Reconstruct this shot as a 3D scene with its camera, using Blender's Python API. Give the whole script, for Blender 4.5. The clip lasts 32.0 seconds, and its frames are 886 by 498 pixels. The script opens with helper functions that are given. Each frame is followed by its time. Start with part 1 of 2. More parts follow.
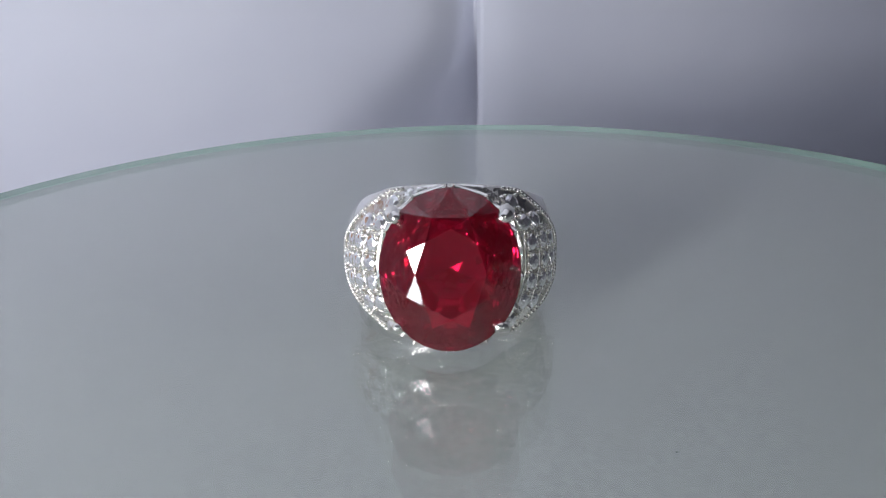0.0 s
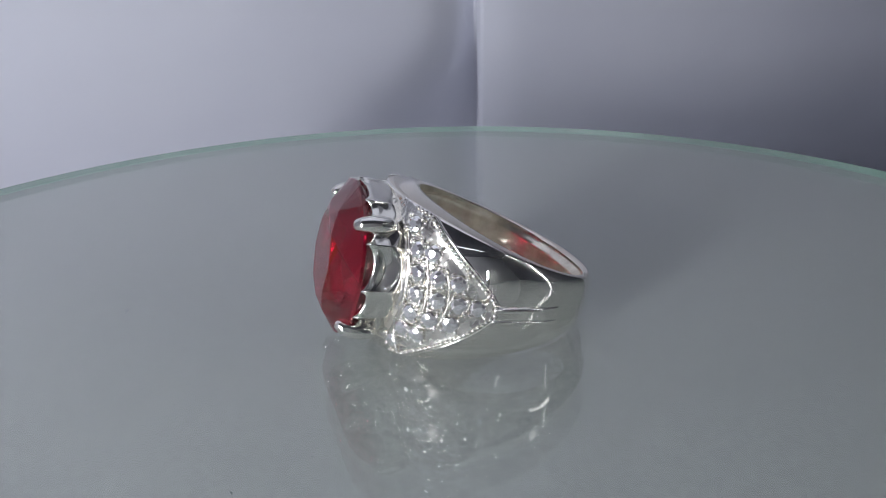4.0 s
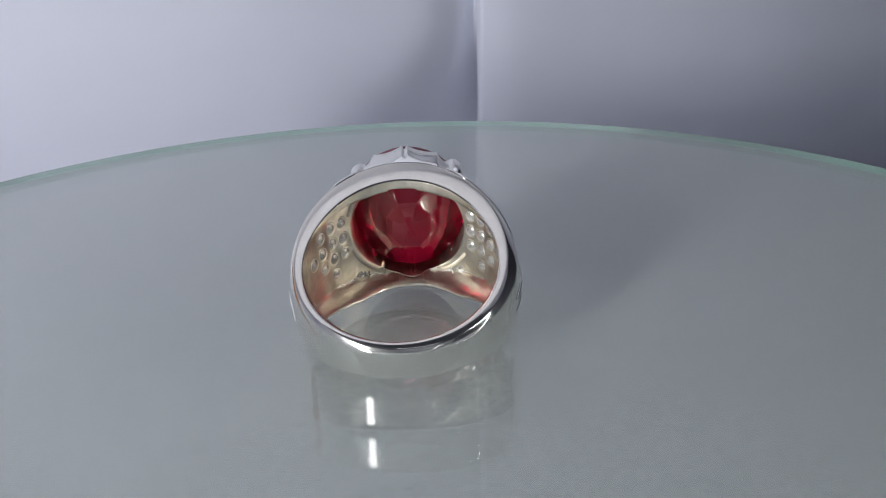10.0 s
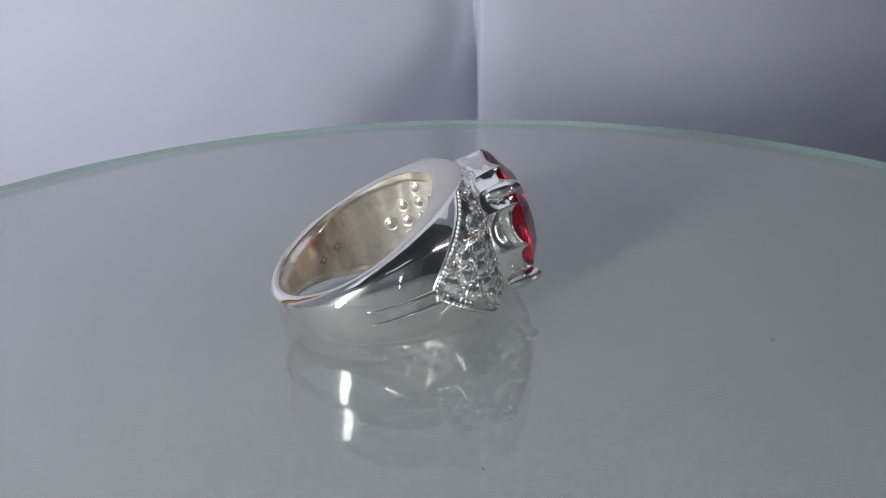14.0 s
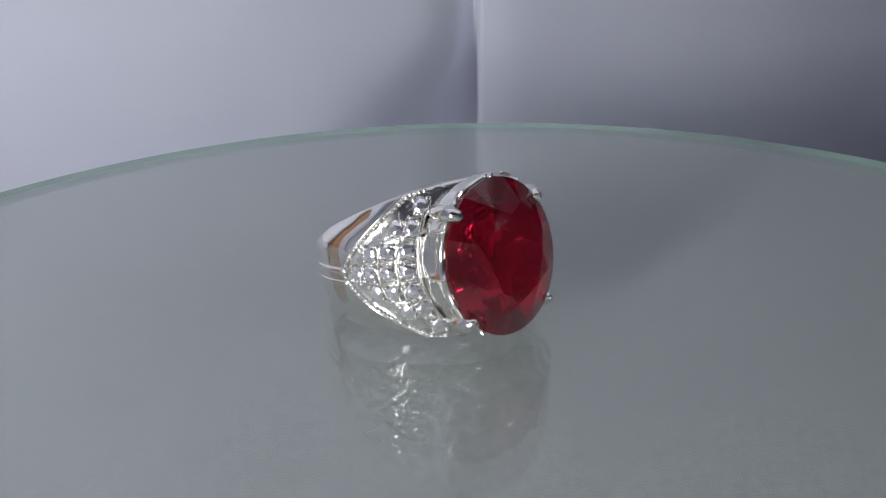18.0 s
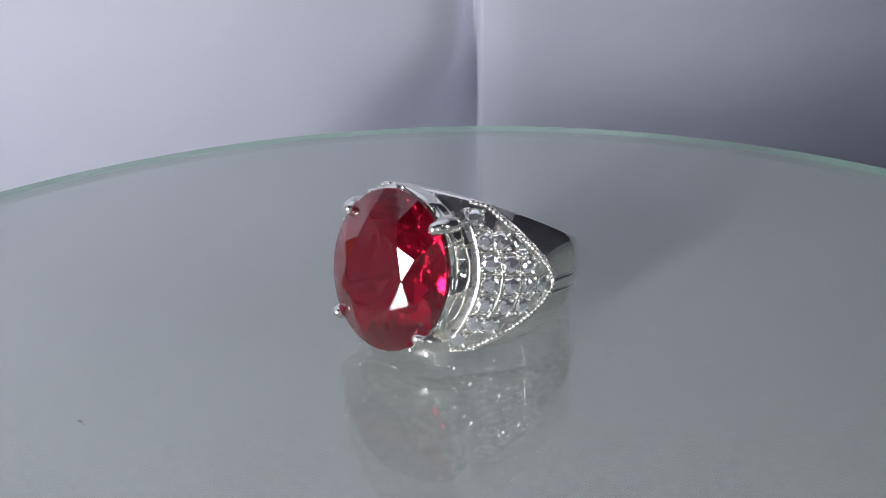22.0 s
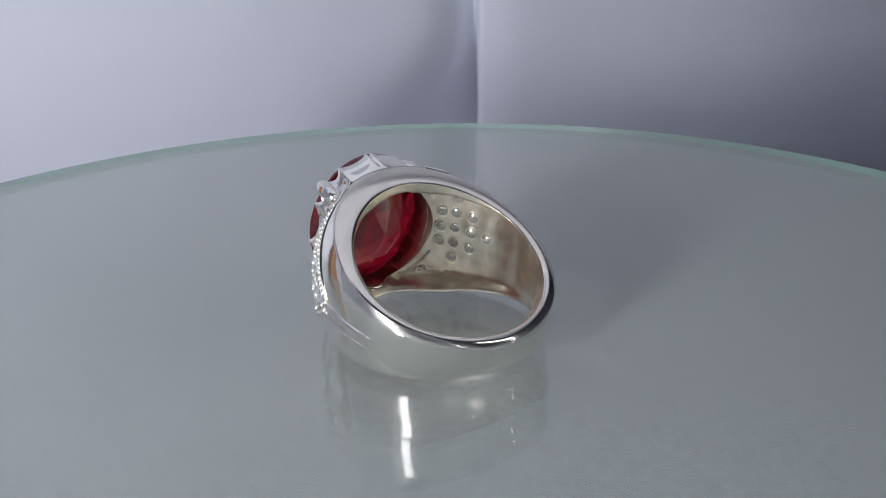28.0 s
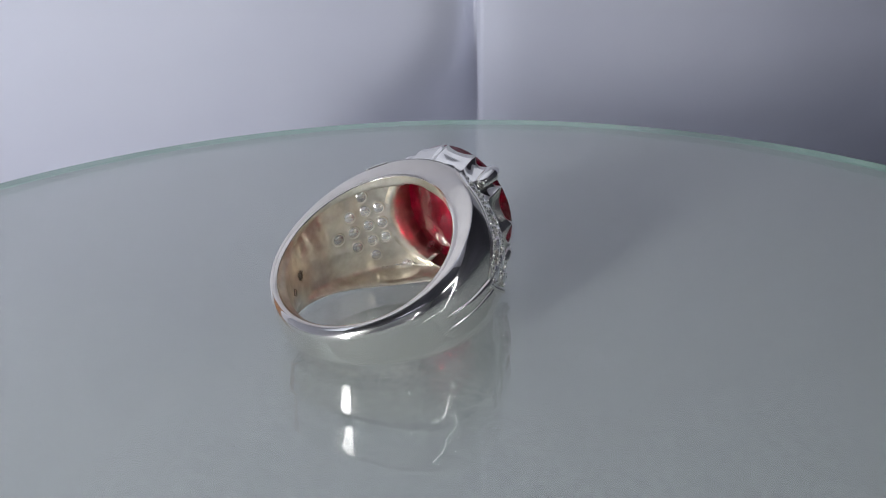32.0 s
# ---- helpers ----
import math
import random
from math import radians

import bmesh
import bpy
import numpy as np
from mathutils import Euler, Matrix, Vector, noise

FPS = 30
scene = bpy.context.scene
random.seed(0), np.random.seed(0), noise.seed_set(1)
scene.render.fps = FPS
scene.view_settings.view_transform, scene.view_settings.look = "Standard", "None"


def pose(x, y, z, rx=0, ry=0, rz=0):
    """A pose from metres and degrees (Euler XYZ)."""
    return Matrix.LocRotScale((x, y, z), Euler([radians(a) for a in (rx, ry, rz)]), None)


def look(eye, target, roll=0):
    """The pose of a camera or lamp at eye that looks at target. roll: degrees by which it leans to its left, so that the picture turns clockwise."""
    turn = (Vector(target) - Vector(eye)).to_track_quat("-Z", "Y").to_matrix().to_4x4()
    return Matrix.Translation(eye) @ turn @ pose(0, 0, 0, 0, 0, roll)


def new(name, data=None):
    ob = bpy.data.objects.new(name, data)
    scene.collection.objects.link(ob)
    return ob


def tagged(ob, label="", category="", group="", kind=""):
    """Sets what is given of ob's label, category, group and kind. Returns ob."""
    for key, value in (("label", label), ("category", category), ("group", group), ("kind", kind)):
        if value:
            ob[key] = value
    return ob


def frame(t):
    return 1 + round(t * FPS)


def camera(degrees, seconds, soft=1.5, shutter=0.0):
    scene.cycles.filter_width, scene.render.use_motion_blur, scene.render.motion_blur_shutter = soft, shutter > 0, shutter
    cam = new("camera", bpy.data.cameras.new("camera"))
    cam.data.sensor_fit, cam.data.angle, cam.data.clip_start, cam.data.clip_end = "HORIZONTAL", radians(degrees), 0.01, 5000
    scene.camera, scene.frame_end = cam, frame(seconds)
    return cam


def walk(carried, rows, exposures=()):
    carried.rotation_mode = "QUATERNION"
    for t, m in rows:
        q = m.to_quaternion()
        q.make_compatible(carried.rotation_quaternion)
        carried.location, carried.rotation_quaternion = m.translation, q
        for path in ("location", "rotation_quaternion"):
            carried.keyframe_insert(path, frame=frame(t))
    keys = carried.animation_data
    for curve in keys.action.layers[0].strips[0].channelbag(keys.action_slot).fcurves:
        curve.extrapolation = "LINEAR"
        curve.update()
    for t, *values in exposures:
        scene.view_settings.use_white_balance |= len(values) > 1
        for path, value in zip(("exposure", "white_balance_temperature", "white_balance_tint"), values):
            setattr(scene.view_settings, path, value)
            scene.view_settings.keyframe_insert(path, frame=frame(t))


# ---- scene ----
cam = camera(58.18, 32.0, soft=0.7)
MM = 0.001
YAW, DIP = radians(1.136), radians(21.957)
EYE = Vector((0.0, -0.077, 0.0380))
AHEAD = Vector((math.sin(YAW) * math.cos(DIP), math.cos(YAW) * math.cos(DIP), -math.sin(DIP)))
VIEW = look(EYE, EYE + AHEAD, -1.707)
walk(cam, [(0.0, VIEW), (32.0, VIEW)], exposures=[
    (0.0, 0.23), (1.0, 0.29), (2.0, 0.27), (3.0, 0.07), (4.5, -0.05), (6.0, -0.08), (7.0, -0.01), (8.0, 0.09), (9.0, 0.17), (12.0, 0.17),
    (14.0, 0.09), (15.5, -0.03), (17.0, -0.10), (18.0, -0.07), (19.0, 0.02), (20.0, 0.20), (21.0, 0.22), (22.0, 0.20), (23.0, 0.05),
    (24.0, -0.01), (25.0, -0.05), (26.5, 0.00), (28.0, 0.11), (30.0, 0.11), (32.0, 0.17)])

# ---- light ----
world = bpy.data.worlds.new("room_fill")
scene.world = world
world.use_nodes = True
world.node_tree.nodes["Background"].inputs[0].default_value = (0.75, 0.8, 1.0, 1)
world.node_tree.nodes["Background"].inputs[1].default_value = 0.02


def area_lamp(name, eye, target, wide, high, power, colour, spread=180):
    data = bpy.data.lights.new(name, "AREA")
    data.shape, data.size, data.size_y = "RECTANGLE", wide, high
    data.energy, data.color, data.spread = power, colour, radians(spread)
    ob = new(name, data)
    ob.matrix_world = look(eye, target)
    return ob


area_lamp("panel_light", (-0.148, -0.189, 0.036), (0, 0, 0.010), 0.034, 0.132, 0.72, (0.93, 0.945, 1.0))
# Unseen fill, added to brighten the left half of the backdrop.
area_lamp("backdrop_fill", (-0.22, 0.0, 0.20), (-0.15, 0.15, 0.03), 0.20, 0.12, 0.036, (0.79, 0.855, 1.0), 84)
# Unseen lamp standing in for a bright box roof; also lifts the backdrop.
area_lamp("roof_fill", (0.015, 0.055, 0.322), (0.015, 0.072, 0), 0.45, 0.28, 0.122, (0.83, 0.87, 1.0))
# No such lamp is known: it brightens the wall that the silver mirrors.
area_lamp("room_fill", (0.1, -0.80, 0.64), (0.0, -1.2, 0.05), 0.5, 0.2, 0.5, (0.85, 0.90, 1.0))


# ---- materials ----
def material(name, colour, rough=0.5, metal=0.0, **more):
    m = bpy.data.materials.new(name)
    m.use_nodes = True
    b = m.node_tree.nodes["Principled BSDF"]
    b.inputs["Base Color"].default_value = (*colour, 1)
    b.inputs["Roughness"].default_value = rough
    b.inputs["Metallic"].default_value = metal
    for key, value in more.items():
        b.inputs[key.replace("_", " ").title().replace("Ior", "IOR")].default_value = value
    return m


def add(m, kind, **values):
    n = m.node_tree.nodes.new(kind)
    for key, value in values.items():
        n.inputs[key.replace("_", " ").title()].default_value = value
    return n


def wire(m, a, out, b, into):
    m.node_tree.links.new(a.outputs[out], b.inputs[into])


def shader(m):
    return m.node_tree.nodes["Principled BSDF"]


def ramp(m, source, out, low, high, a=0.3, b=0.7):
    r = add(m, "ShaderNodeMapRange", from_min=a, from_max=b, to_min=low, to_max=high)
    wire(m, source, out, r, "Value")
    return r


def coords(m, sx=1.0, sy=1.0, sz=1.0):
    c = add(m, "ShaderNodeTexCoord")
    p = add(m, "ShaderNodeMapping", scale=(sx, sy, sz))
    wire(m, c, "Object", p, "Vector")
    return p


def bump(m, source, out, strength, distance):
    b = add(m, "ShaderNodeBump", strength=strength, distance=distance)
    wire(m, source, out, b, "Height")
    wire(m, b, "Normal", shader(m), "Normal")


def two_tone(m, source, out, c1, c2, a=0.3, b=0.7):
    f = ramp(m, source, out, 0, 1, a, b)
    mix = m.node_tree.nodes.new("ShaderNodeMix")
    mix.data_type = "RGBA"
    mix.inputs["A"].default_value, mix.inputs["B"].default_value = (*c1, 1), (*c2, 1)
    wire(m, f, "Result", mix, "Factor")
    m.node_tree.links.new(mix.outputs["Result"], shader(m).inputs["Base Color"])


def silver(name, colour, low, high, scratch, haze=0.0, haze_rough=0.42):
    """Polished metal; haze is the share of its face that fine wear scatters."""
    m = material(name, colour, low, 1.0)
    at = coords(m, 350, 350, 2600)
    fine = add(m, "ShaderNodeTexNoise", scale=1.0, detail=4.0)
    wire(m, at, "Vector", fine, "Vector")
    broad = add(m, "ShaderNodeTexNoise", scale=420.0, detail=3.0)
    wire(m, coords(m), "Vector", broad, "Vector")
    wire(m, ramp(m, broad, "Fac", low, high), "Result", shader(m), "Roughness")
    two_tone(m, broad, "Fac", colour, tuple(c * 0.93 for c in colour))
    bump(m, fine, "Fac", scratch, 0.00002)
    if haze:
        worn = add(m, "ShaderNodeBsdfPrincipled", metallic=1.0, roughness=haze_rough)
        worn.inputs["Base Color"].default_value = (*colour, 1)
        both = m.node_tree.nodes.new("ShaderNodeMixShader")
        wire(m, ramp(m, broad, "Fac", 0.7 * haze, 1.3 * haze), "Result", both, 0)
        wire(m, shader(m), "BSDF", both, 1)
        wire(m, worn, "BSDF", both, 2)
        wire(m, both, "Shader", m.node_tree.nodes["Material Output"], "Surface")
    return m


def waves(m, size, depth):
    """Slow unevenness of a hand-polished face under its fine scratches."""
    slow = add(m, "ShaderNodeTexNoise", scale=1 / size, detail=1.0)
    wire(m, coords(m), "Vector", slow, "Vector")
    b = add(m, "ShaderNodeBump", strength=1.0, distance=depth)
    wire(m, slow, "Fac", b, "Height")
    top = shader(m).inputs["Normal"].links[0].from_node
    wire(m, b, "Normal", top, "Normal")


SILVER = silver("polished_silver", (0.95, 0.93, 0.875), 0.018, 0.045, 0.035, 0.20, 0.22)
INNER = silver("worn_inner_silver", (0.91, 0.85, 0.73), 0.06, 0.17, 0.35, 0.42, 0.45)
waves(SILVER, 0.0032, 0.00008)
waves(INNER, 0.0012, 0.00012)
PAVE = silver("bright_cut_silver", (0.95, 0.93, 0.88), 0.05, 0.15, 0.3, 0.22, 0.32)
waves(PAVE, 0.0006, 0.00010)
SATIN = silver("satin_silver", (0.87, 0.82, 0.73), 0.12, 0.22, 0.3)
GRAIN = silver("bead_silver", (0.94, 0.92, 0.86), 0.03, 0.08, 0.1, 0.1)
RUBY = material("red_gemstone", (0.43, 0.004, 0.027), 0.045, 0.0, ior=1.77, transmission_weight=0.91, specular_ior_level=0.0, coat_weight=0.34, coat_roughness=0.0, coat_ior=1.55)
DIAMOND = material("clear_gemstone", (0.97, 0.97, 0.98), 0.02, 0.88, ior=2.4)
GLASS = material("clear_glass", (0.975, 0.985, 0.98), 0.0, 0.0, ior=1.5, transmission_weight=1.0)
TIP = material("stone_tip", (0.66, 0.65, 0.62), 0.06, 0.75)
TARNISH = material("tarnished_stamp", (0.20, 0.17, 0.13), 0.4, 0.8)
RIM = material("green_glass_edge", (0.13, 0.255, 0.20), 0.3, 0.0, ior=1.5, transmission_weight=0.25)
PLATTER = material("pale_platter", (0.62, 0.63, 0.63), 0.75)
tex = add(PLATTER, "ShaderNodeTexNoise", scale=1700.0, detail=4.0)
wire(PLATTER, coords(PLATTER), "Vector", tex, "Vector")
two_tone(PLATTER, tex, "Fac", (0.232, 0.251, 0.245), (0.284, 0.305, 0.297), 0.3, 0.7)
bump(PLATTER, tex, "Fac", 0.14, 0.00008)
SHEET = material("white_backdrop_sheet", (0.78, 0.79, 0.82), 0.6)
tex = add(SHEET, "ShaderNodeTexNoise", scale=14.0, detail=3.0)
wire(SHEET, coords(SHEET), "Vector", tex, "Vector")
two_tone(SHEET, tex, "Fac", (0.70, 0.71, 0.785), (0.755, 0.765, 0.83))
bump(SHEET, tex, "Fac", 0.15, 0.002)
# Dark tone standing for an unlit room in the silver's reflections.
DARK = material("unlit_room_tone", (0.10, 0.10, 0.11), 0.7)
tex = add(DARK, "ShaderNodeTexNoise", scale=3.0, detail=3.0)
wire(DARK, coords(DARK), "Vector", tex, "Vector")
two_tone(DARK, tex, "Fac", (0.18, 0.18, 0.22), (0.25, 0.25, 0.30))
SPECK = material("dark_dust", (0.03, 0.05, 0.045), 0.9)
LED = material("led_glow", (1, 1, 1), 0.4, 0.0, emission_strength=46.0)
shader(LED).inputs["Emission Color"].default_value = (0.95, 0.97, 1.0, 1)
WOOD = material("tan_wood", (0.32, 0.14, 0.05), 0.45)
tex = add(WOOD, "ShaderNodeTexNoise", scale=1.0, detail=5.0)
wire(WOOD, coords(WOOD, 90, 90, 9), "Vector", tex, "Vector")
two_tone(WOOD, tex, "Fac", (0.25, 0.10, 0.035), (0.38, 0.18, 0.07))
bump(WOOD, tex, "Fac", 0.2, 0.0005)
PCB = material("strip_board", (0.75, 0.76, 0.78), 0.45)
BOARD = material("dark_strip_board", (0.04, 0.04, 0.05), 0.5)


# ---- mesh helpers, in millimetres ----
def smooth01(x):
    x = min(1.0, max(0.0, x))
    return x * x * (3 - 2 * x)


def mesh_of(name, verts, faces, materials, slots=None, smooth=True):
    me = bpy.data.meshes.new(name)
    me.from_pydata([tuple(c * MM for c in v) for v in verts], [], faces)
    for m in materials:
        me.materials.append(m)
    if slots:
        me.polygons.foreach_set("material_index", slots)
    me.polygons.foreach_set("use_smooth", [smooth] * len(me.polygons))
    me.update()
    return me


def part(name, me, parent, m=None, label=""):
    ob = new(name, me)
    ob.parent = parent
    if m is not None:
        ob.matrix_basis = m
    if label:
        tagged(ob, label)
    return ob


def loops(rows, closed_rows=False, cap=True, material_rows=None):
    """Faces between equal rings of points: verts, faces, slots."""
    n = len(rows[0])
    verts = [v for row in rows for v in row]
    faces, slots = [], []
    last = len(rows) if closed_rows else len(rows) - 1
    for i in range(last):
        j = (i + 1) % len(rows)
        for k in range(n):
            l = (k + 1) % n
            faces.append((i * n + k, i * n + l, j * n + l, j * n + k))
            slots.append(material_rows[i] if material_rows else 0)
    if cap and not closed_rows:
        faces.append(tuple(reversed(range(n))))
        faces.append(tuple(range((len(rows) - 1) * n, len(rows) * n)))
        slots += [0, 0]
    return verts, faces, slots


def disc_rows(profile, n, cx=0.0, cy=0.0):
    return [[(cx + r * math.cos(2 * math.pi * k / n), cy + r * math.sin(2 * math.pi * k / n), z) for k in range(n)] for r, z in profile]


# ---- the box round the turntable ----
TABLE_Z = -140.0
CORNER = (19.8, 215.0)


def backdrop():
    """The folded sheet behind the turntable: two faces that meet in a soft crease."""
    left, right = (-330.0, 40.0), (420.0, 345.0)
    pts = []
    for k in range(61):
        f = k / 60
        pts.append((left[0] + (CORNER[0] - 8.0 - left[0]) * f, left[1] + (CORNER[1] - 6.0 - left[1]) * f))
    pts += [(CORNER[0] - 6.0, CORNER[1] - 5.0), (CORNER[0] - 3.8, CORNER[1] - 3.4), (CORNER[0] - 1.8, CORNER[1] - 1.5), (CORNER[0] - 0.4, CORNER[1] - 0.5), (CORNER[0] + 1.0, CORNER[1] - 0.6)]
    for k in range(25):
        f = k / 24
        pts.append((CORNER[0] + 3 + (right[0] - CORNER[0] - 3) * f, CORNER[1] - 1.6 + (right[1] - CORNER[1] + 1.6) * f))
    heights = [TABLE_Z + 4 * k for k in range(46)] + [80, 140, 220, 320]
    n = len(pts)

    def belly(x, z):
        """Bends the sheet back below its fold line; the shape darkens its foot."""
        right = smooth01((x - 10) / 130)
        lean = 0.28 + 0.60 * right
        f = max(0.0, 12 - 25 * right - z)
        return lean * (f * f / 60 if f < 30 else 15 + (f - 30))

    def tuck(x, z):
        """The left half bends back behind the edge of the right half, wider towards its foot."""
        if x > CORNER[0] - 0.2:
            return 0.0
        wide = 22 + 56 * smooth01((10 - z) / 56)
        f = min(1.0, max(0.0, (x - CORNER[0] + wide) / wide))
        return 0.8 * wide * f ** 2.4
    verts = [(x + 0.1 * tuck(x, z), y + belly(x, z) + tuck(x, z) + d, z) for d in (0, 3) for z in heights for x, y in pts]
    half = n * len(heights)
    faces = []
    for o, flip in ((0, False), (half, True)):
        for i in range(len(heights) - 1):
            for k in range(n - 1):
                f = (o + i * n + k, o + i * n + k + 1, o + (i + 1) * n + k + 1, o + (i + 1) * n + k)
                faces.append(tuple(reversed(f)) if flip else f)
    top = (len(heights) - 1) * n
    for k in range(n - 1):
        faces.append((top + k, top + k + 1, half + top + k + 1, half + top + k))
        faces.append((k + 1, k, half + k, half + k + 1))
    ob = new("backdrop", mesh_of("backdrop", verts, faces, [SHEET]))
    return tagged(ob, "white folded backdrop sheet with a soft vertical crease", "backdrop", kind="structure")


backdrop()


def box_mesh(name, x0, x1, y0, y1, z0, z1, m):
    verts = [(x, y, z) for z in (z0, z1) for x, y in ((x0, y0), (x1, y0), (x1, y1), (x0, y1))]
    faces = [(0, 3, 2, 1), (4, 5, 6, 7), (0, 1, 5, 4), (1, 2, 6, 5), (2, 3, 7, 6), (3, 0, 4, 7)]
    return mesh_of(name, verts, faces, [m], smooth=False)


tagged(new("floor", box_mesh("floor", -900, 900, -1200, 700, TABLE_Z - 20, TABLE_Z, SHEET)), "pale sheet under the turntable", "floor", kind="structure")
# Unseen ceiling, kept dark for contrast in the silver.
tagged(new("ceiling", box_mesh("ceiling", -900, 900, -1200, 700, 700, 720, DARK)), "unseen dark plain ceiling", "ceiling", kind="structure")
tagged(new("box_top", box_mesh("box_top", -345, 420, -130, 360, 330, 334, SHEET)), "white sheet roofing the light box", "light box top", kind="structure")
tagged(new("box_side", box_mesh("box_side", -338, -334, -420, 36, TABLE_Z, 330, SHEET)), "white side sheet of the light box", "light box side", kind="structure")
# Unseen room shell: pale and dark walls chosen for what the silver mirrors.
tagged(new("wall_south", box_mesh("wall_south", -900, 900, -1220, -1200, TABLE_Z - 20, 720, PCB)), "unseen pale plain wall", "wall", kind="structure")
tagged(new("wall_north", box_mesh("wall_north", -900, 900, 700, 720, TABLE_Z - 20, 720, DARK)), "unseen dark plain wall", "wall", kind="structure")
tagged(new("wall_west", box_mesh("wall_west", -920, -900, -1220, 720, TABLE_Z - 20, 720, PCB)), "unseen pale plain wall", "wall", kind="structure")
tagged(new("wall_east", box_mesh("wall_east", 900, 920, -1220, 720, TABLE_Z - 20, 720, DARK)), "unseen dark plain wall", "wall", kind="structure")


def led_strip():
    """A strip of LEDs up the side of the light box that bends forward along its edge."""
    strip = tagged(new("led_strip"), "bent white strip of small bright LEDs on a dark backing", "lamp")
    strip.matrix_world = pose(0.224, -0.098, 0.0, 0, 0, -22)
    part("backing", box_mesh("backing", 0, 3, -5, 5, 0, 122, BOARD), strip)
    me = box_mesh("led", -0.9, 0, -2.4, 2.4, -2.4, 2.4, LED)
    for k in range(12):
        part("led", me, strip, pose(0, 0, (5 + 10 * k) * MM))
    arm = pose(0, 0, 117 * MM, -22)
    part("arm", box_mesh("arm", 0, 3, -112, -5, -5, 5, BOARD), strip, arm)
    for k in range(10):
        part("led", me, strip, arm @ pose(0, -(10 + 10 * k) * MM, 0))
    part("stand", box_mesh("stand", 3, 6, -3, 3, TABLE_Z, 120, BOARD), strip)


def led_stick():
    """The short row of LEDs in front of the turntable."""
    stick = tagged(new("led_stick"), "short upright stick with four bright LEDs", "lamp")
    stick.matrix_world = pose(0.100, -0.250, 0.0, 0, 0, -67)
    part("backing", box_mesh("backing", 0, 3, -4, 4, TABLE_Z, 52, BOARD), stick)
    me = box_mesh("led", -0.9, 0, -2.4, 2.4, -2.4, 2.4, LED)
    for k in range(4):
        part("led", me, stick, pose(0, 0, (14 + 10 * k) * MM))


led_strip()
led_stick()


def lamp_panel():
    """The narrow upright lamp whose glowing face is the panel light."""
    lamp = tagged(new("panel_lamp"), "narrow upright lamp with a bright white face", "lamp")
    lamp.matrix_world = pose(-0.151, -0.193, 0.036, 0, 0, -38)
    part("housing", box_mesh("housing", -21, 21, -12, -1, -70, 70, BOARD), lamp)
    part("stand", box_mesh("stand", -6, 6, -20, -12, TABLE_Z - 36, 60, BOARD), lamp)


lamp_panel()


def wooden_post():
    """The tan post that the silver mirrors from beside the turntable."""
    post = tagged(new("wooden_post"), "upright tan wooden post beside the backdrop sheet", "post")
    post.matrix_world = pose(-0.222, 0.074, 0.0, 0, 0, 26)
    part("upright", box_mesh("upright", -18, 22, -9, 9, TABLE_Z + 10, 150, WOOD), post)
    part("foot", box_mesh("foot", -34, 34, -16, 12, TABLE_Z, TABLE_Z + 10, WOOD), post)


wooden_post()

# ---- turntable and glass ----
ECC = (2.41, -2.05)
THICK = 5.0
RADIUS = 88.07


def turntable():
    table = tagged(new("turntable"), "pale round motor turntable under a glass disc", "turntable")
    r = RADIUS - 0.1
    v, f, s = loops(disc_rows([(r - 1, -15), (r, -14), (r, -5.25), (r - 0.2, -5.03)], 160, *ECC))
    part("platter", mesh_of("platter", v, f, [PLATTER], smooth=False), table)
    v, f, s = loops(disc_rows([(60, TABLE_Z), (60, -19), (56, -15)], 96))
    part("base", mesh_of("base", v, f, [PCB], smooth=False), table)
    rnd = random.Random(4)
    verts, faces = [], []
    spots = [(-16.73, -31.15, 0.5), (-16.73 + 0.7, -31.15 - 0.2, 0.25), (19.72, -23.34, 0.3)]
    for k in range(18):
        a, d = rnd.uniform(0, 6.283), 82 * math.sqrt(rnd.random())
        spots.append((d * math.cos(a), d * math.sin(a), rnd.uniform(0.10, 0.28)))
    for x, y, r in spots:
        o, n = len(verts), 7
        ring = [r * rnd.uniform(0.5, 1.1) for k in range(n)]
        for h, g in ((-5.04, 1.0), (-5.01, 0.5)):
            verts += [(x + g * ring[k] * math.cos(6.283 * k / n), y + 0.6 * g * ring[k] * math.sin(6.283 * k / n), h) for k in range(n)]
        faces += [(o + k, o + (k + 1) % n, o + n + (k + 1) % n, o + n + k) for k in range(n)] + [tuple(o + n + k for k in range(n))]
    dust = part("dust", mesh_of("dust", verts, faces, [SPECK], smooth=False), table)
    tagged(dust, "tiny dark dust specks", kind="stuff")
    return table


def glass_disc():
    prof = [(RADIUS - 0.4, -THICK), (RADIUS, -THICK + 0.4), (RADIUS, -0.4), (RADIUS - 0.4, 0.0)]
    disc = tagged(new("glass_disc"), "round clear glass disc with a green polished edge", "glass disc")
    rows = disc_rows(prof, 256, *ECC)
    v, f, s = loops(rows, cap=False)
    edge = part("edge", mesh_of("edge", v, f, [RIM], smooth=False), disc, label="green polished edge")
    n = len(rows[0])
    pane = part("pane", mesh_of("pane", rows[0] + rows[-1], [tuple(reversed(range(n))), tuple(range(n, 2 * n))], [GLASS], smooth=False), disc)
    edge.visible_shadow = pane.visible_shadow = False
    return disc


TURNTABLE = turntable()
DISC = glass_disc()

# ---- the ring: s to the side, o outwards through the stone, a along the finger ----
R_IN = 9.65
TILT = 13.5
CENTRE = (2.35, 4.7, 5.16)


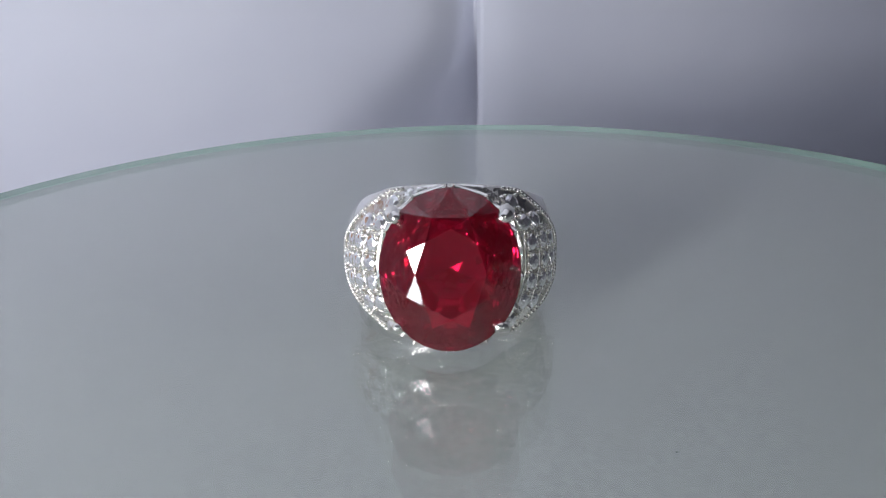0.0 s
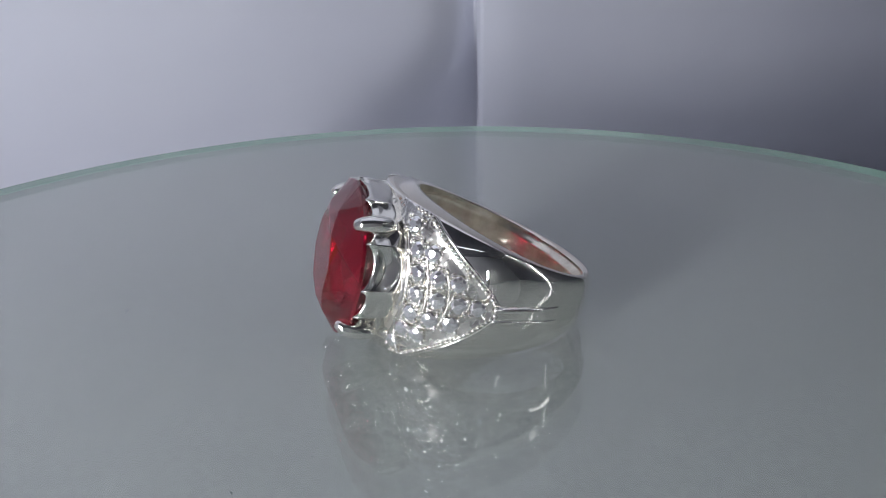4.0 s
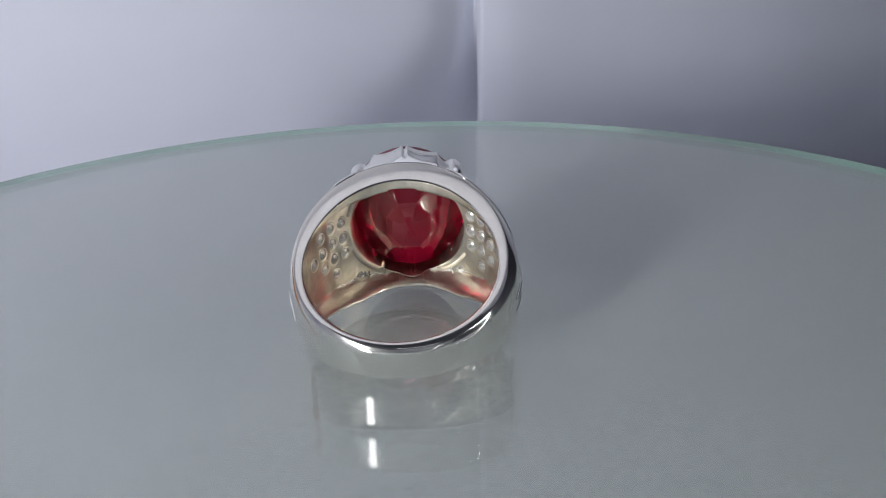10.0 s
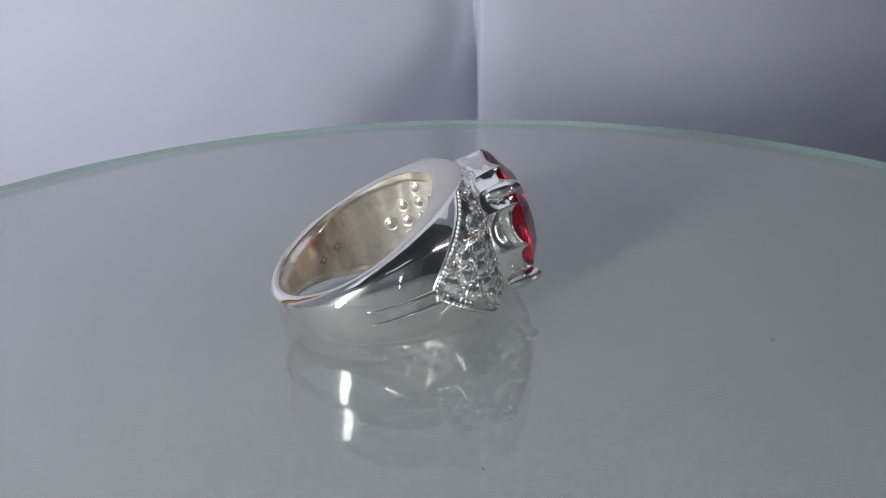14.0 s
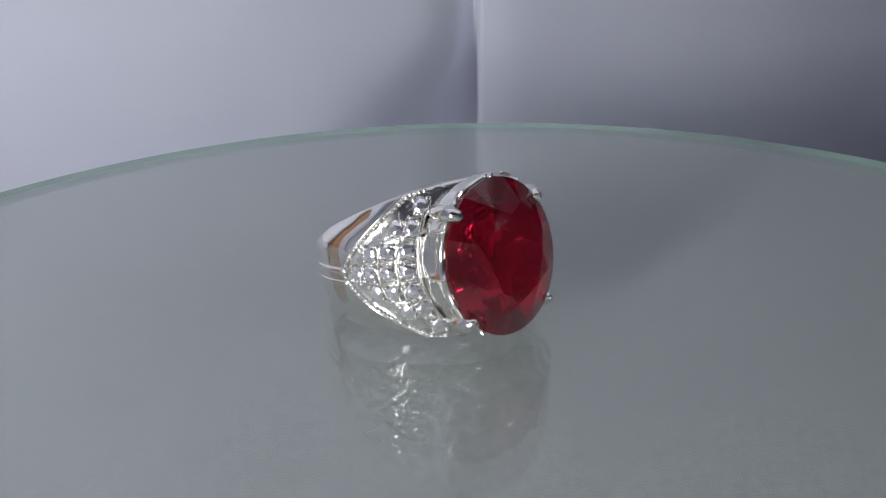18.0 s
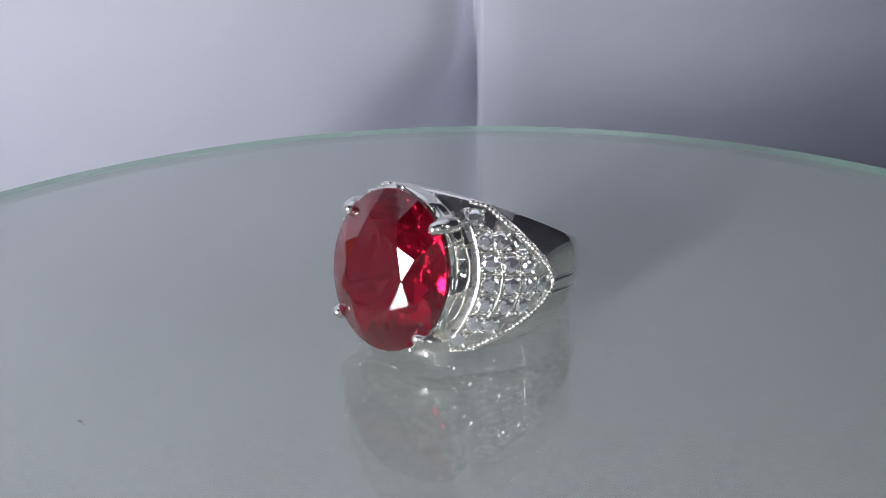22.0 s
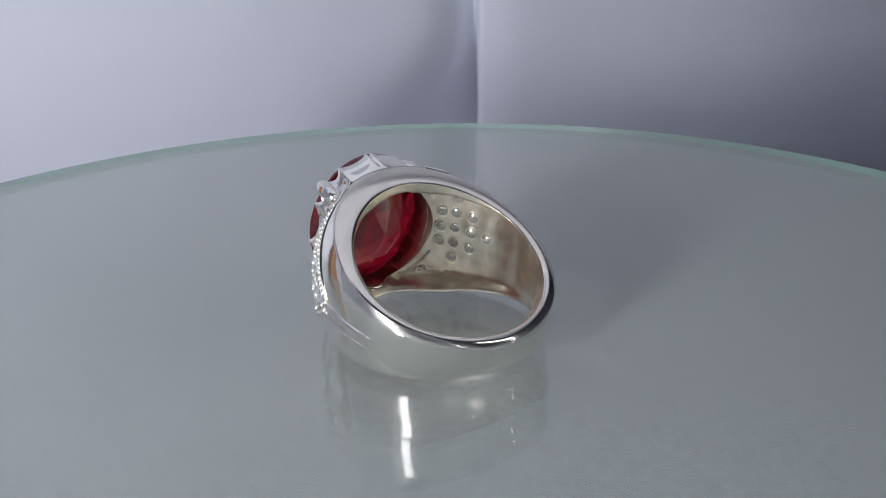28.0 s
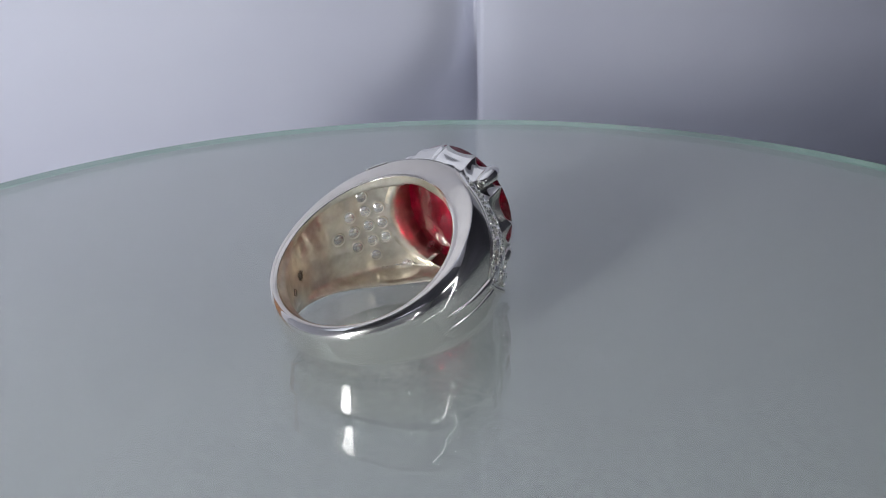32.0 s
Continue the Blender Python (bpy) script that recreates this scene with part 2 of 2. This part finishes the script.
def spread(d, table):
    """Smooth value between the rows (degrees from the stone, value) of a table."""
    for (d0, v0), (d1, v1) in zip(table, table[1:]):
        if d <= d1:
            return v0 + (v1 - v0) * smooth01((d - d0) / (d1 - d0))
    return table[-1][1]


def hole_edge(phi, up):
    """Where the flat side of the band turns into the finger hole: radius and distance along the finger."""
    c, d = math.cos(phi), abs(math.degrees(phi))
    r = 9.08 - 1.38 * c - 0.04 * math.cos(2 * phi) + 0.11 * math.cos(3 * phi)
    a = 4.61 + 2.85 * c - 0.07 * math.cos(2 * phi)
    if up > 0:
        return r - 0.25 * math.sin(phi), a
    return r + 1.7 * smooth01((48 - d) / 44), a + 0.15 * smooth01((50 - d) / 40)


def side_edge(phi, up):
    """Where the flat side of the band turns into its outer face."""
    c = math.cos(phi)
    r = 10.66 - 0.12 * c + 0.34 * math.cos(2 * phi) + 0.15 * math.cos(3 * phi)
    a = 4.74 + 2.91 * c + 0.13 * math.cos(2 * phi)
    return r - (0.25 * math.sin(phi) if up > 0 else 0.0), a if up > 0 else a + 0.1


def r_in(phi, a):
    """The inside of the band: a lip at each rim, hollowed out behind the stones."""
    d = abs(math.degrees(phi))
    (ru, au), (rl, al) = hole_edge(phi, 1), hole_edge(phi, -1)
    hollow = spread(d, ((0, 11.55), (30, 11.45), (46, 11.1), (56, 10.7), (68, 10.4), (90, 9.95), (112, 9.66), (180, 9.65)))
    side = smooth01((a + al) / (au + al))
    lip = rl + (ru - rl) * side
    near = smooth01((100 - d) / 80)
    into, wide = (au - a, 0.12 + 1.0 * near) if a > 0 else (a + al, 0.12 + 0.12 * near)
    return lip + (hollow - lip) * smooth01((into - wide) / (0.9 - 0.35 * near))


def edge_a(phi_deg):
    """The half width of the stone-set panel along the band."""
    f = min(1.0, max(0.0, (77 - phi_deg) / 46))
    return 7.55 * f ** 0.78


def r_mid(phi):
    d = abs(math.degrees(phi))
    return 11.3 + 1.45 * smooth01((88 - d) / 52) + 0.30 * smooth01((d - 100) / 80)


def r_out(phi, a):
    rm = r_mid(phi)
    re, w = side_edge(phi, a)
    d = abs(math.degrees(phi))
    rm_low = rm - 0.28 * smooth01((edge_a(d) - 0.15 - abs(a)) / 0.45)
    return rm_low - (rm_low - re) * min(1.0, abs(a) / w) ** (2.6 + 3.0 * smooth01((d - 60) / 60))


def on_body(phi, a, lift=0.0):
    r = r_out(phi, a) + lift
    return Vector((r * math.sin(phi), r * math.cos(phi), a))


def body_normal(phi, a):
    e = 0.01
    u = on_body(phi + e, a) - on_body(phi - e, a)
    v = on_body(phi, a + e) - on_body(phi, a - e)
    n = v.cross(u).normalized()
    return n if n.dot(Vector((math.sin(phi), math.cos(phi), 0))) > 0 else -n


OPEN_IN = (6.30, 7.05)
OPEN_OUT = (6.40, 7.30)


def ring_body():
    n_phi, n_in, n_out, n_side = 360, 44, 44, 6
    rows = []
    for i in range(n_phi):
        phi = 2 * math.pi * i / n_phi
        phi = phi if phi <= math.pi else phi - 2 * math.pi
        sp, cp = math.sin(phi), math.cos(phi)
        (ru, au), (rl, al) = hole_edge(phi, 1), hole_edge(phi, -1)
        (eu, wu), (el, wl) = side_edge(phi, 1), side_edge(phi, -1)
        prof = []
        for k in range(n_in + 1):
            a = (au - al) / 2 + (au + al) / 2 * math.sin(math.pi / 2 * (2 * k / n_in - 1))
            prof.append((r_in(phi, a), a))
        for k in range(1, n_side + 1):
            f = k / (n_side + 1)
            bulge = 0.15 * math.sin(math.pi * f) ** 0.7
            prof.append((ru + (eu - ru) * f, au + (wu - au) * f + bulge))
        for k in range(n_out + 1):
            f = math.sin(math.pi / 2 * (1 - 2 * k / n_out)) * 0.5 + (1 - 2 * k / n_out) * 0.5
            a = f * (wu if f > 0 else wl)
            prof.append((r_out(phi, a), a))
        for k in range(1, n_side + 1):
            f = k / (n_side + 1)
            bulge = 0.15 * math.sin(math.pi * f) ** 0.7
            prof.append((el + (rl - el) * f, -(wl + (al - wl) * f + bulge)))
        rows.append([Vector((r * sp, r * cp, a)) for r, a in prof])
    n = len(rows[0])
    inner_last, outer_first, outer_last = n_in, n_in + n_side + 1, n_in + n_side + 1 + n_out

    def opening(k, a):
        return (OPEN_IN[0], 6.1 if a > 0 else OPEN_IN[1]) if k <= inner_last else OPEN_OUT

    def inside(v, k):
        e = opening(k, v.z)
        return v.y > 0 and (v.x / e[0]) ** 2 + (v.z / e[1]) ** 2 < 1
    verts = [v for row in rows for v in row]
    cut = [inside(v, i % n) and (i % n <= inner_last or outer_first <= i % n <= outer_last) for i, v in enumerate(verts)]
    faces, slots, border = [], [], set()
    for i in range(n_phi):
        j = (i + 1) % n_phi
        for k in range(n):
            l = (k + 1) % n
            f = (i * n + k, i * n + l, j * n + l, j * n + k)
            held = [cut[q] for q in f]
            if any(held):
                if not all(held):
                    border.update(q for q in f if not cut[q])
                continue
            faces.append(f)
            deg = 360 * (i + 0.5) / n_phi
            deg = min(deg, 360 - deg)
            mid = (verts[f[0]].z + verts[f[1]].z) / 2
            panel = outer_first <= k < outer_last and deg < 77 and abs(mid) < edge_a(deg)
            slots.append(1 if k < inner_last else 2 if panel else 0 if outer_first <= k < outer_last else 3)
    for q in border:
        k, v = q % n, verts[q]
        e = opening(k, v.z)
        g = 1 / math.sqrt((v.x / e[0]) ** 2 + (v.z / e[1]) ** 2)
        s, a = v.x * g, v.z * g
        r = r_in(math.atan2(s, v.y), a) if k <= inner_last else r_out(math.atan2(s, v.y), a)
        verts[q] = Vector((s, math.sqrt(max(r * r - s * s, 0.1)), a))
    return mesh_of("band", verts, [tuple(reversed(f)) for f in faces], [SILVER, INNER, PAVE, SATIN], slots)


HEAD_S = 0.25
PRONG_TIPS = [(-4.48, 4.87), (-4.19, -5.2), (5.1, 4.87), (5.12, -5.24)]


# degrees round the stone at which the fins of the basket stand; a prong rises between each close pair
FINS = (-5, 27, 46, 60, 90, 120, 134, 153, 185, 207, 226, 240, 270, 300, 314, 333)


def scallop(deg):
    """How far the wall is scooped out between two fins, 0 at a fin and 1 in the middle of a wide scoop."""
    deg = (deg + 5) % 360 - 5
    cleft = min(abs(deg - 90), abs(deg - 270))
    if cleft < 3.5:
        return 0.5 * (1 - cleft / 3.5)
    ends = FINS + (355,)
    for d0, d1 in zip(ends, ends[1:]):
        if d0 <= deg <= d1:
            scale = 0.5 if d0 in (60, 90, 240, 270) else min(1.0, (d1 - d0) / 28)
            return scale * abs(math.sin(math.pi * (deg - d0) / (d1 - d0))) ** 0.75
    return 0.0


def basket():
    n = 480
    heights = (None, 11.0, 1.0, 1.0, 0.75, 0.5, 0.25, -1)
    rows = [[] for h in heights]
    for k in range(n):
        t = 2 * math.pi * k / n
        c, s = math.cos(t), math.sin(t)
        dip = scallop(math.degrees(t))
        top = 14.4 - 1.75 * dip
        inset = 0.78 * dip
        for row, o, ea, eb, grip in zip(rows, heights, (6.32, 6.18, 6.22, 6.98, 7.02, 7.0, 6.98, 6.95), (6.1 if s > 0 else 7.05, 7.1, 7.35, 8.1, 8.12, 8.02, 7.9, 7.6),
                                        (0, 0, 0, 0.45, 0.9, 0.85, 0.3, 0)):
            x, z = (ea - grip * inset) * c + HEAD_S, (eb - grip * inset) * s
            low = math.sqrt(11.9 ** 2 - x * x) - 0.6
            if o is None:
                o = r_in(math.atan2(x, 9.5), z) ** 2 - x * x
                o = math.sqrt(o) + 0.03
            elif o < 0:
                o = low
            elif o <= 1:
                o = 13.95 if not grip else 11.2 + (top - 11.2) * o
            row.append((x, o, z))
    v, f, s = loops(rows, closed_rows=True, material_rows=[1, 1, 0, 0, 0, 0, 0, 1])
    return mesh_of("basket", v, [tuple(reversed(q)) for q in f], [SILVER, INNER], s)


def prong(tip):
    t = math.atan2(tip[1] / 7.7, (tip[0] - HEAD_S) / 6.55)
    c, s = math.cos(t), math.sin(t)
    base = (6.98 * c + HEAD_S, 8.0 * s)
    path = [(0.0, 11.6, 0.50), (0.0, 12.2, 0.74), (0.02, 12.9, 0.84), (0.14, 13.8, 0.88), (0.42, 14.55, 0.74), (0.74, 14.85, 0.64)]
    path = [(base[0] + (tip[0] - base[0]) * f, o, base[1] + (tip[1] - base[1]) * f, r) for f, o, r in path]
    pts = [Vector(p[:3]) for p in path]
    radii = [p[3] for p in path]
    fine, fr = [], []
    for i in range(len(pts) - 1):
        for k in range(3):
            f = k / 3
            fine.append(pts[i].lerp(pts[i + 1], f))
            fr.append(radii[i] + (radii[i + 1] - radii[i]) * f)
    fine.append(pts[-1])
    fr.append(radii[-1])
    way = (pts[-1] - pts[-2]).normalized()
    for f in (0.35, 0.65, 0.88, 0.99):
        fine.append(pts[-1] + way * radii[-1] * f)
        fr.append(radii[-1] * math.sqrt(1 - f * f))
    rows, n = [], 16
    side = Vector((-s, 0, c))
    for i, (p, r) in enumerate(zip(fine, fr)):
        d = (fine[min(i + 1, len(fine) - 1)] - fine[max(i - 1, 0)]).normalized()
        u = (side - d * side.dot(d)).normalized()
        w = d.cross(u)
        rows.append([p + r * (math.cos(6.28318 * k / n) * u + math.sin(6.28318 * k / n) * w) for k in range(n)])
    v, f, sl = loops(rows)
    return mesh_of("prong", v, [tuple(reversed(q)) for q in f], [SILVER])


def centre_stone():
    """Oval brilliant: table, stars, kites, upper and lower girdle facets, pavilion mains."""
    ea, eb, g = 6.6, 7.72, 14.4
    def at(f, deg, o, stretch=1.0):
        return (ea * f * math.cos(radians(deg)) + HEAD_S, o, eb * f * stretch * math.sin(radians(deg)))
    table = [at(0.49, 45 * k, g + 2.25, 1.1) for k in range(8)]
    kite = [at(0.66, 45 * k - 22.5, g + 1.79, 1.08) for k in range(8)]
    top = [at(1.0, 11.25 * k - 22.5, g + 0.16) for k in range(32)]
    low = [at(1.0, 11.25 * k - 22.5, g - 0.16) for k in range(32)]
    main = [at(0.90, 22.5 * k - 22.5, g - 1.5) for k in range(16)]
    heel = [at(0.40, 45 * k - 22.5, g - 3.7) for k in range(8)]
    verts = table + kite + top + low + main + heel + [at(0.0, 0, g - 4.5)]
    T, K, U, L, M, H = 0, 8, 16, 48, 80, 96
    faces = [tuple(T + k for k in range(8))]
    for k in range(8):
        j = (k + 1) % 8
        faces.append((T + (k - 1) % 8, K + k, T + k))
        faces.append((T + k, K + k, U + 4 * k + 2, K + j))
        for i in range(4 * k - 2, 4 * k + 2):
            faces.append((K + k, U + i % 32, U + (i + 1) % 32))
    for k in range(32):
        faces.append((U + k, L + k, L + (k + 1) % 32, U + (k + 1) % 32))
    for k in range(16):
        j = (k + 1) % 16
        faces.append((L + 2 * k, M + k, L + 2 * k + 1))
        faces.append((L + 2 * k + 1, M + k, M + j))
        faces.append((L + 2 * k + 1, M + j, L + 2 * j))
    for k in range(8):
        j = (k + 1) % 8
        faces.append((M + 2 * k, H + k, M + 2 * k + 1))
        faces.append((M + 2 * k + 1, H + k, H + j))
        faces.append((M + 2 * k + 1, H + j, M + 2 * j))
        faces.append((H + k, 104, H + j))
    bm = bmesh.new()
    vs = [bm.verts.new([c * MM for c in v]) for v in verts]
    for f in faces:
        bm.faces.new([vs[q] for q in f])
    bmesh.ops.triangulate(bm, faces=[f for f in bm.faces if len(f.verts) == 4])
    bmesh.ops.recalc_face_normals(bm, faces=bm.faces)
    me = bpy.data.meshes.new("centre_stone")
    bm.to_mesh(me)
    bm.free()
    me.materials.append(RUBY)
    return me


def accent_stone(r):
    """A small round brilliant with its axis on z; girdle at z 0."""
    n = 8

    def ring_of(f, off, z):
        return [(f * r * math.cos(6.28318 * (k + off) / n), f * r * math.sin(6.28318 * (k + off) / n), z * r) for k in range(n)]
    rows = [ring_of(0.06, 0, -0.80), ring_of(0.55, 0.5, -0.40), ring_of(0.99, 0, -0.03), ring_of(0.99, 0, 0.03), ring_of(0.78, 0.5, 0.17), ring_of(0.52, 0, 0.27), ring_of(0.36, 0.5, 0.30)]
    v, f, s = loops(rows)
    bm = bmesh.new()
    vs = [bm.verts.new([c * MM for c in p]) for p in v]
    for q in f:
        bm.faces.new([vs[i] for i in q])
    bmesh.ops.triangulate(bm, faces=[q for q in bm.faces if len(q.verts) == 4])
    bmesh.ops.recalc_face_normals(bm, faces=bm.faces)
    me = bpy.data.meshes.new("accent_stone")
    bm.to_mesh(me)
    bm.free()
    me.materials.append(DIAMOND)
    return me


def ball(name, r, m, rings=5, n=8):
    rows = [[(r * math.sin(math.pi * (i + 0.02) / (rings + 0.04)) * math.cos(6.28318 * k / n), r * math.sin(math.pi * (i + 0.02) / (rings + 0.04)) * math.sin(6.28318 * k / n),
              -r * math.cos(math.pi * (i + 0.02) / (rings + 0.04))) for k in range(n)] for i in range(rings + 1)]
    v, f, s = loops(rows)
    return mesh_of(name, v, f, [m])


def milgrain(side, up):
    """A beaded line along one edge of the stone-set panel, on a fine rail."""
    verts, faces = [], []
    pts = []
    deg = 76.0
    while deg > 26:
        a = up * edge_a(deg)
        w = side_edge(radians(deg), up)[1] - 0.15
        a = max(-w, min(w, a))
        pts.append(on_body(side * radians(deg), a, 0.03))
        deg -= 0.25
    path, left = [pts[0]], 0.0
    for p, q in zip(pts, pts[1:]):
        left += (q - p).length
        if left >= 0.44:
            path.append(q)
            left = 0.0
    n = 7
    for p in path:
        o = len(verts)
        for i in range(5):
            th = math.pi * (i + 0.05) / 4.1
            verts += [p + 0.27 * Vector((math.sin(th) * math.cos(6.283 * k / n), math.sin(th) * math.sin(6.283 * k / n), math.cos(th))) for k in range(n)]
        faces += [(o + i * n + k, o + (i + 1) * n + k, o + (i + 1) * n + (k + 1) % n, o + i * n + (k + 1) % n) for i in range(4) for k in range(n)]
    return mesh_of("milgrain_edge", verts, faces, [GRAIN])


def sweep(points, radius_of, n=8, flat=1.0):
    rows = []
    for i, p in enumerate(points):
        d = (points[min(i + 1, len(points) - 1)] - points[max(i - 1, 0)]).normalized()
        out = Vector((p.x, p.y, 0)).normalized()
        u = d.cross(out).normalized()
        w = u.cross(d)
        r = radius_of(i / (len(points) - 1))
        rows.append([p + r * (math.cos(6.28318 * k / n) * u + flat * math.sin(6.28318 * k / n) * w) for k in range(n)])
    return loops(rows)


def panel_rail(side, up):
    pts = []
    deg = 77.0
    while deg > 26:
        w = side_edge(radians(deg), up)[1] - 0.05
        a = max(-w, min(w, up * (edge_a(deg) + 0.38)))
        pts.append(on_body(side * radians(deg), a, 0.0))
        deg -= 1.0
    v, f, s = sweep(pts, lambda t: 0.17, 8)
    return mesh_of("panel_rail", v, f, [SILVER])


def shank_ridge(side, up):
    """The raised line that runs from the tip of the panel towards the back of the band."""
    pts = [on_body(side * radians(75 + 36 * k / 24), (0.16 + 0.42 * k / 24 if up > 0 else -1.02 + 0.25 * k / 24), 0.0) for k in range(25)]
    v, f, s = sweep(pts, lambda t: (0.40 if up > 0 else 0.24) * (1 - t) ** 0.5 + 0.02, 10, 0.8)
    return mesh_of("shank_ridge", v, f, [SILVER])


def cell_wall(side, degs, ends, radius):
    """A bright-cut line between two columns of small stones: it bows towards the big stone at its ends."""
    pts = []
    for k in range(33):
        a = ends[0] + (ends[1] - ends[0]) * k / 32
        pts.append(on_body(side * radians(degs[0] - degs[1] * a * a), a, 0.03))
    v, f, s = sweep(pts, lambda t: radius, 8)
    return mesh_of("cell_wall", v, f, [GRAIN])


def cell_bar(side, deg, a):
    """A short bright-cut line between two small stones of one column."""
    pts = [on_body(side * radians(deg - 3.6 + 7.2 * k / 8), a, 0.0) for k in range(9)]
    v, f, s = sweep(pts, lambda t: 0.13, 6)
    return mesh_of("cell_bar", v, f, [GRAIN])


def setting_hole():
    """The drilled seat of an accent stone as it shows inside the band: a rim and a glassy tip."""
    n = 18
    prof = [(0.86, -0.03), (0.80, 0.10), (0.70, 0.12), (0.63, 0.02), (0.50, 0.13), (0.28, 0.23), (0.04, 0.27)]
    rows = [[(r * math.cos(6.28318 * k / n), r * math.sin(6.28318 * k / n), z) for k in range(n)] for r, z in prof]
    v, f, s = loops(rows, material_rows=[0, 0, 0, 1, 1, 1])
    return mesh_of("setting_hole", v, f, [INNER, TIP], s)


def frame_on(p, n):
    """A pose at p in millimetres with z along n."""
    return Matrix.Translation(p * MM) @ n.to_track_quat("Z", "Y").to_matrix().to_4x4()


def ring():
    base = tagged(new("ring"), "polished silver ring with an oval red stone, lying on glass", "ring")
    part("band", ring_body(), base, label="polished silver band, worn inside")
    part("basket", basket(), base, label="scalloped silver basket")
    for tip in PRONG_TIPS:
        part("prong", prong(tip), base)
    part("centre_stone", centre_stone(), base, label="large oval faceted deep red gemstone")
    gem, bead, hole = accent_stone(0.83), ball("bead", 0.23, GRAIN), setting_hole()
    v, f, s = loops(disc_rows([(0.98, -0.62), (0.95, -0.16), (0.91, -0.05), (0.86, -0.04), (0.83, -0.10), (0.70, -0.42)], 16), cap=False)
    collar = mesh_of("collar", v, f, [GRAIN])
    for side in (1, -1):
        spots = [(40.3 - 10.5 * (a / 5.9) ** 2, a) for a in (-5.94, -3.96, -1.98, 0, 1.98, 3.96, 5.94)]
        spots += [(50 - 6.5 * (a / 4) ** 2, a) for a in (-4.1, -2.05, 0, 2.05, 4.1)]
        spots += [(59.4 - 2.0 * (a / 2) ** 2, a) for a in (-2.0, 0, 2.0)] + [(67.8, 0)]
        for deg, a in spots:
            phi = side * radians(deg)
            n = body_normal(phi, a)
            stone = part("accent_stone", gem, base, frame_on(on_body(phi, a, 0.17), n), "small clear round stone")
            part("collar", collar, stone)
            for k in range(4):
                t = radians(45 + 90 * k)
                part("bead", bead, stone, pose(0.95 * math.cos(t) * MM, 0.95 * math.sin(t) * MM, 0.06 * MM))
        for deg, along in ((38.5, (-1.95, 0, 1.95)), (46.5, (-3.9, -1.9, 0.1, 2.0, 3.8)), (56.3, (-2.0, 0, 1.95)), (66.8, (0,))):
            for a in along:
                phi = side * radians(deg)
                d = Vector((-math.sin(phi), -math.cos(phi), 0))
                part("setting_hole", hole, base, frame_on(-d * (r_in(phi, a) + 0.02) + Vector((0, 0, a)), d))
        for k, (degs, ends) in enumerate((((45.2, 8.6 / 25), (-5.2, 5.2)), ((54.6, 4.4 / 10), (-3.2, 3.2)), ((35.2, 9.0 / 36), (-6.6, 6.6)))):
            part("cell_wall", cell_wall(side, degs, ends, 0.15 if k < 2 else 0.24), base)
        for mid, curve, along in ((40.3, 10.5 / 34.8, (-4.95, -2.97, -0.99, 0.99, 2.97, 4.95)), (50, 6.5 / 16, (-3.07, -1.02, 1.02, 3.07)), (59.4, 0.5, (-1.0, 1.0))):
            for a in along:
                part("cell_bar", cell_bar(side, mid - curve * a * a, a), base)
        for up in (1, -1):
            part("milgrain_edge", milgrain(side, up), base, label="beaded silver edge")
            part("panel_rail", panel_rail(side, up), base)
            part("shank_ridge", shank_ridge(side, up), base)
    return base


def hallmark(points):
    pts = []
    for (d0, a0), (d1, a1) in zip(points, points[1:] + points[:1]):
        for k in range(4):
            d, a = d0 + (d1 - d0) * k / 4, a0 + (a1 - a0) * k / 4
            pts.append(Vector(((R_IN - 0.01) * math.sin(radians(d)), (R_IN - 0.01) * math.cos(radians(d)), a)))
    pts.append(pts[0])
    v, f, s = sweep(pts, lambda t: 0.06, 6)
    return mesh_of("hallmark", v, f, [TARNISH])


RING = ring()
part("hallmark", hallmark([(-120, -0.25), (-117, -0.7), (-120, -1.15), (-123, -0.7)]), RING, label="small stamped square")
part("hallmark", hallmark([(-107 + (3.2 if k % 2 else 1.5) * math.cos(k * 0.3927), -0.1 + (0.54 if k % 2 else 0.25) * math.sin(k * 0.3927)) for k in range(16)]), RING, label="small stamped starburst")


def motions():
    """The turntable turns clockwise, seen from above, and carries the glass and the ring."""
    # ring axes at rest: s along -x, o towards the viewer and up, a upwards
    tilt = radians(TILT)
    turn = radians(-0.6)
    s = Vector((-math.cos(turn), -math.sin(turn), 0))
    o = Vector((math.sin(turn) * math.cos(tilt), -math.cos(turn) * math.cos(tilt), math.sin(tilt)))
    a = s.cross(o)
    roll = Matrix.Rotation(radians(-1.5), 3, o)
    s, a = roll @ s, roll @ a
    rest = Matrix(((s.x, o.x, a.x, CENTRE[0] * MM), (s.y, o.y, a.y, CENTRE[1] * MM), (s.z, o.z, a.z, CENTRE[2] * MM), (0, 0, 0, 1)))
    times = [0.25 * k for k in range(129)]
    spin = [(t, Matrix.Rotation(radians(-17.981 * t), 4, "Z")) for t in times]
    walk(TURNTABLE, spin)
    walk(DISC, spin)
    walk(RING, [(t, m @ rest) for t, m in spin])


motions()
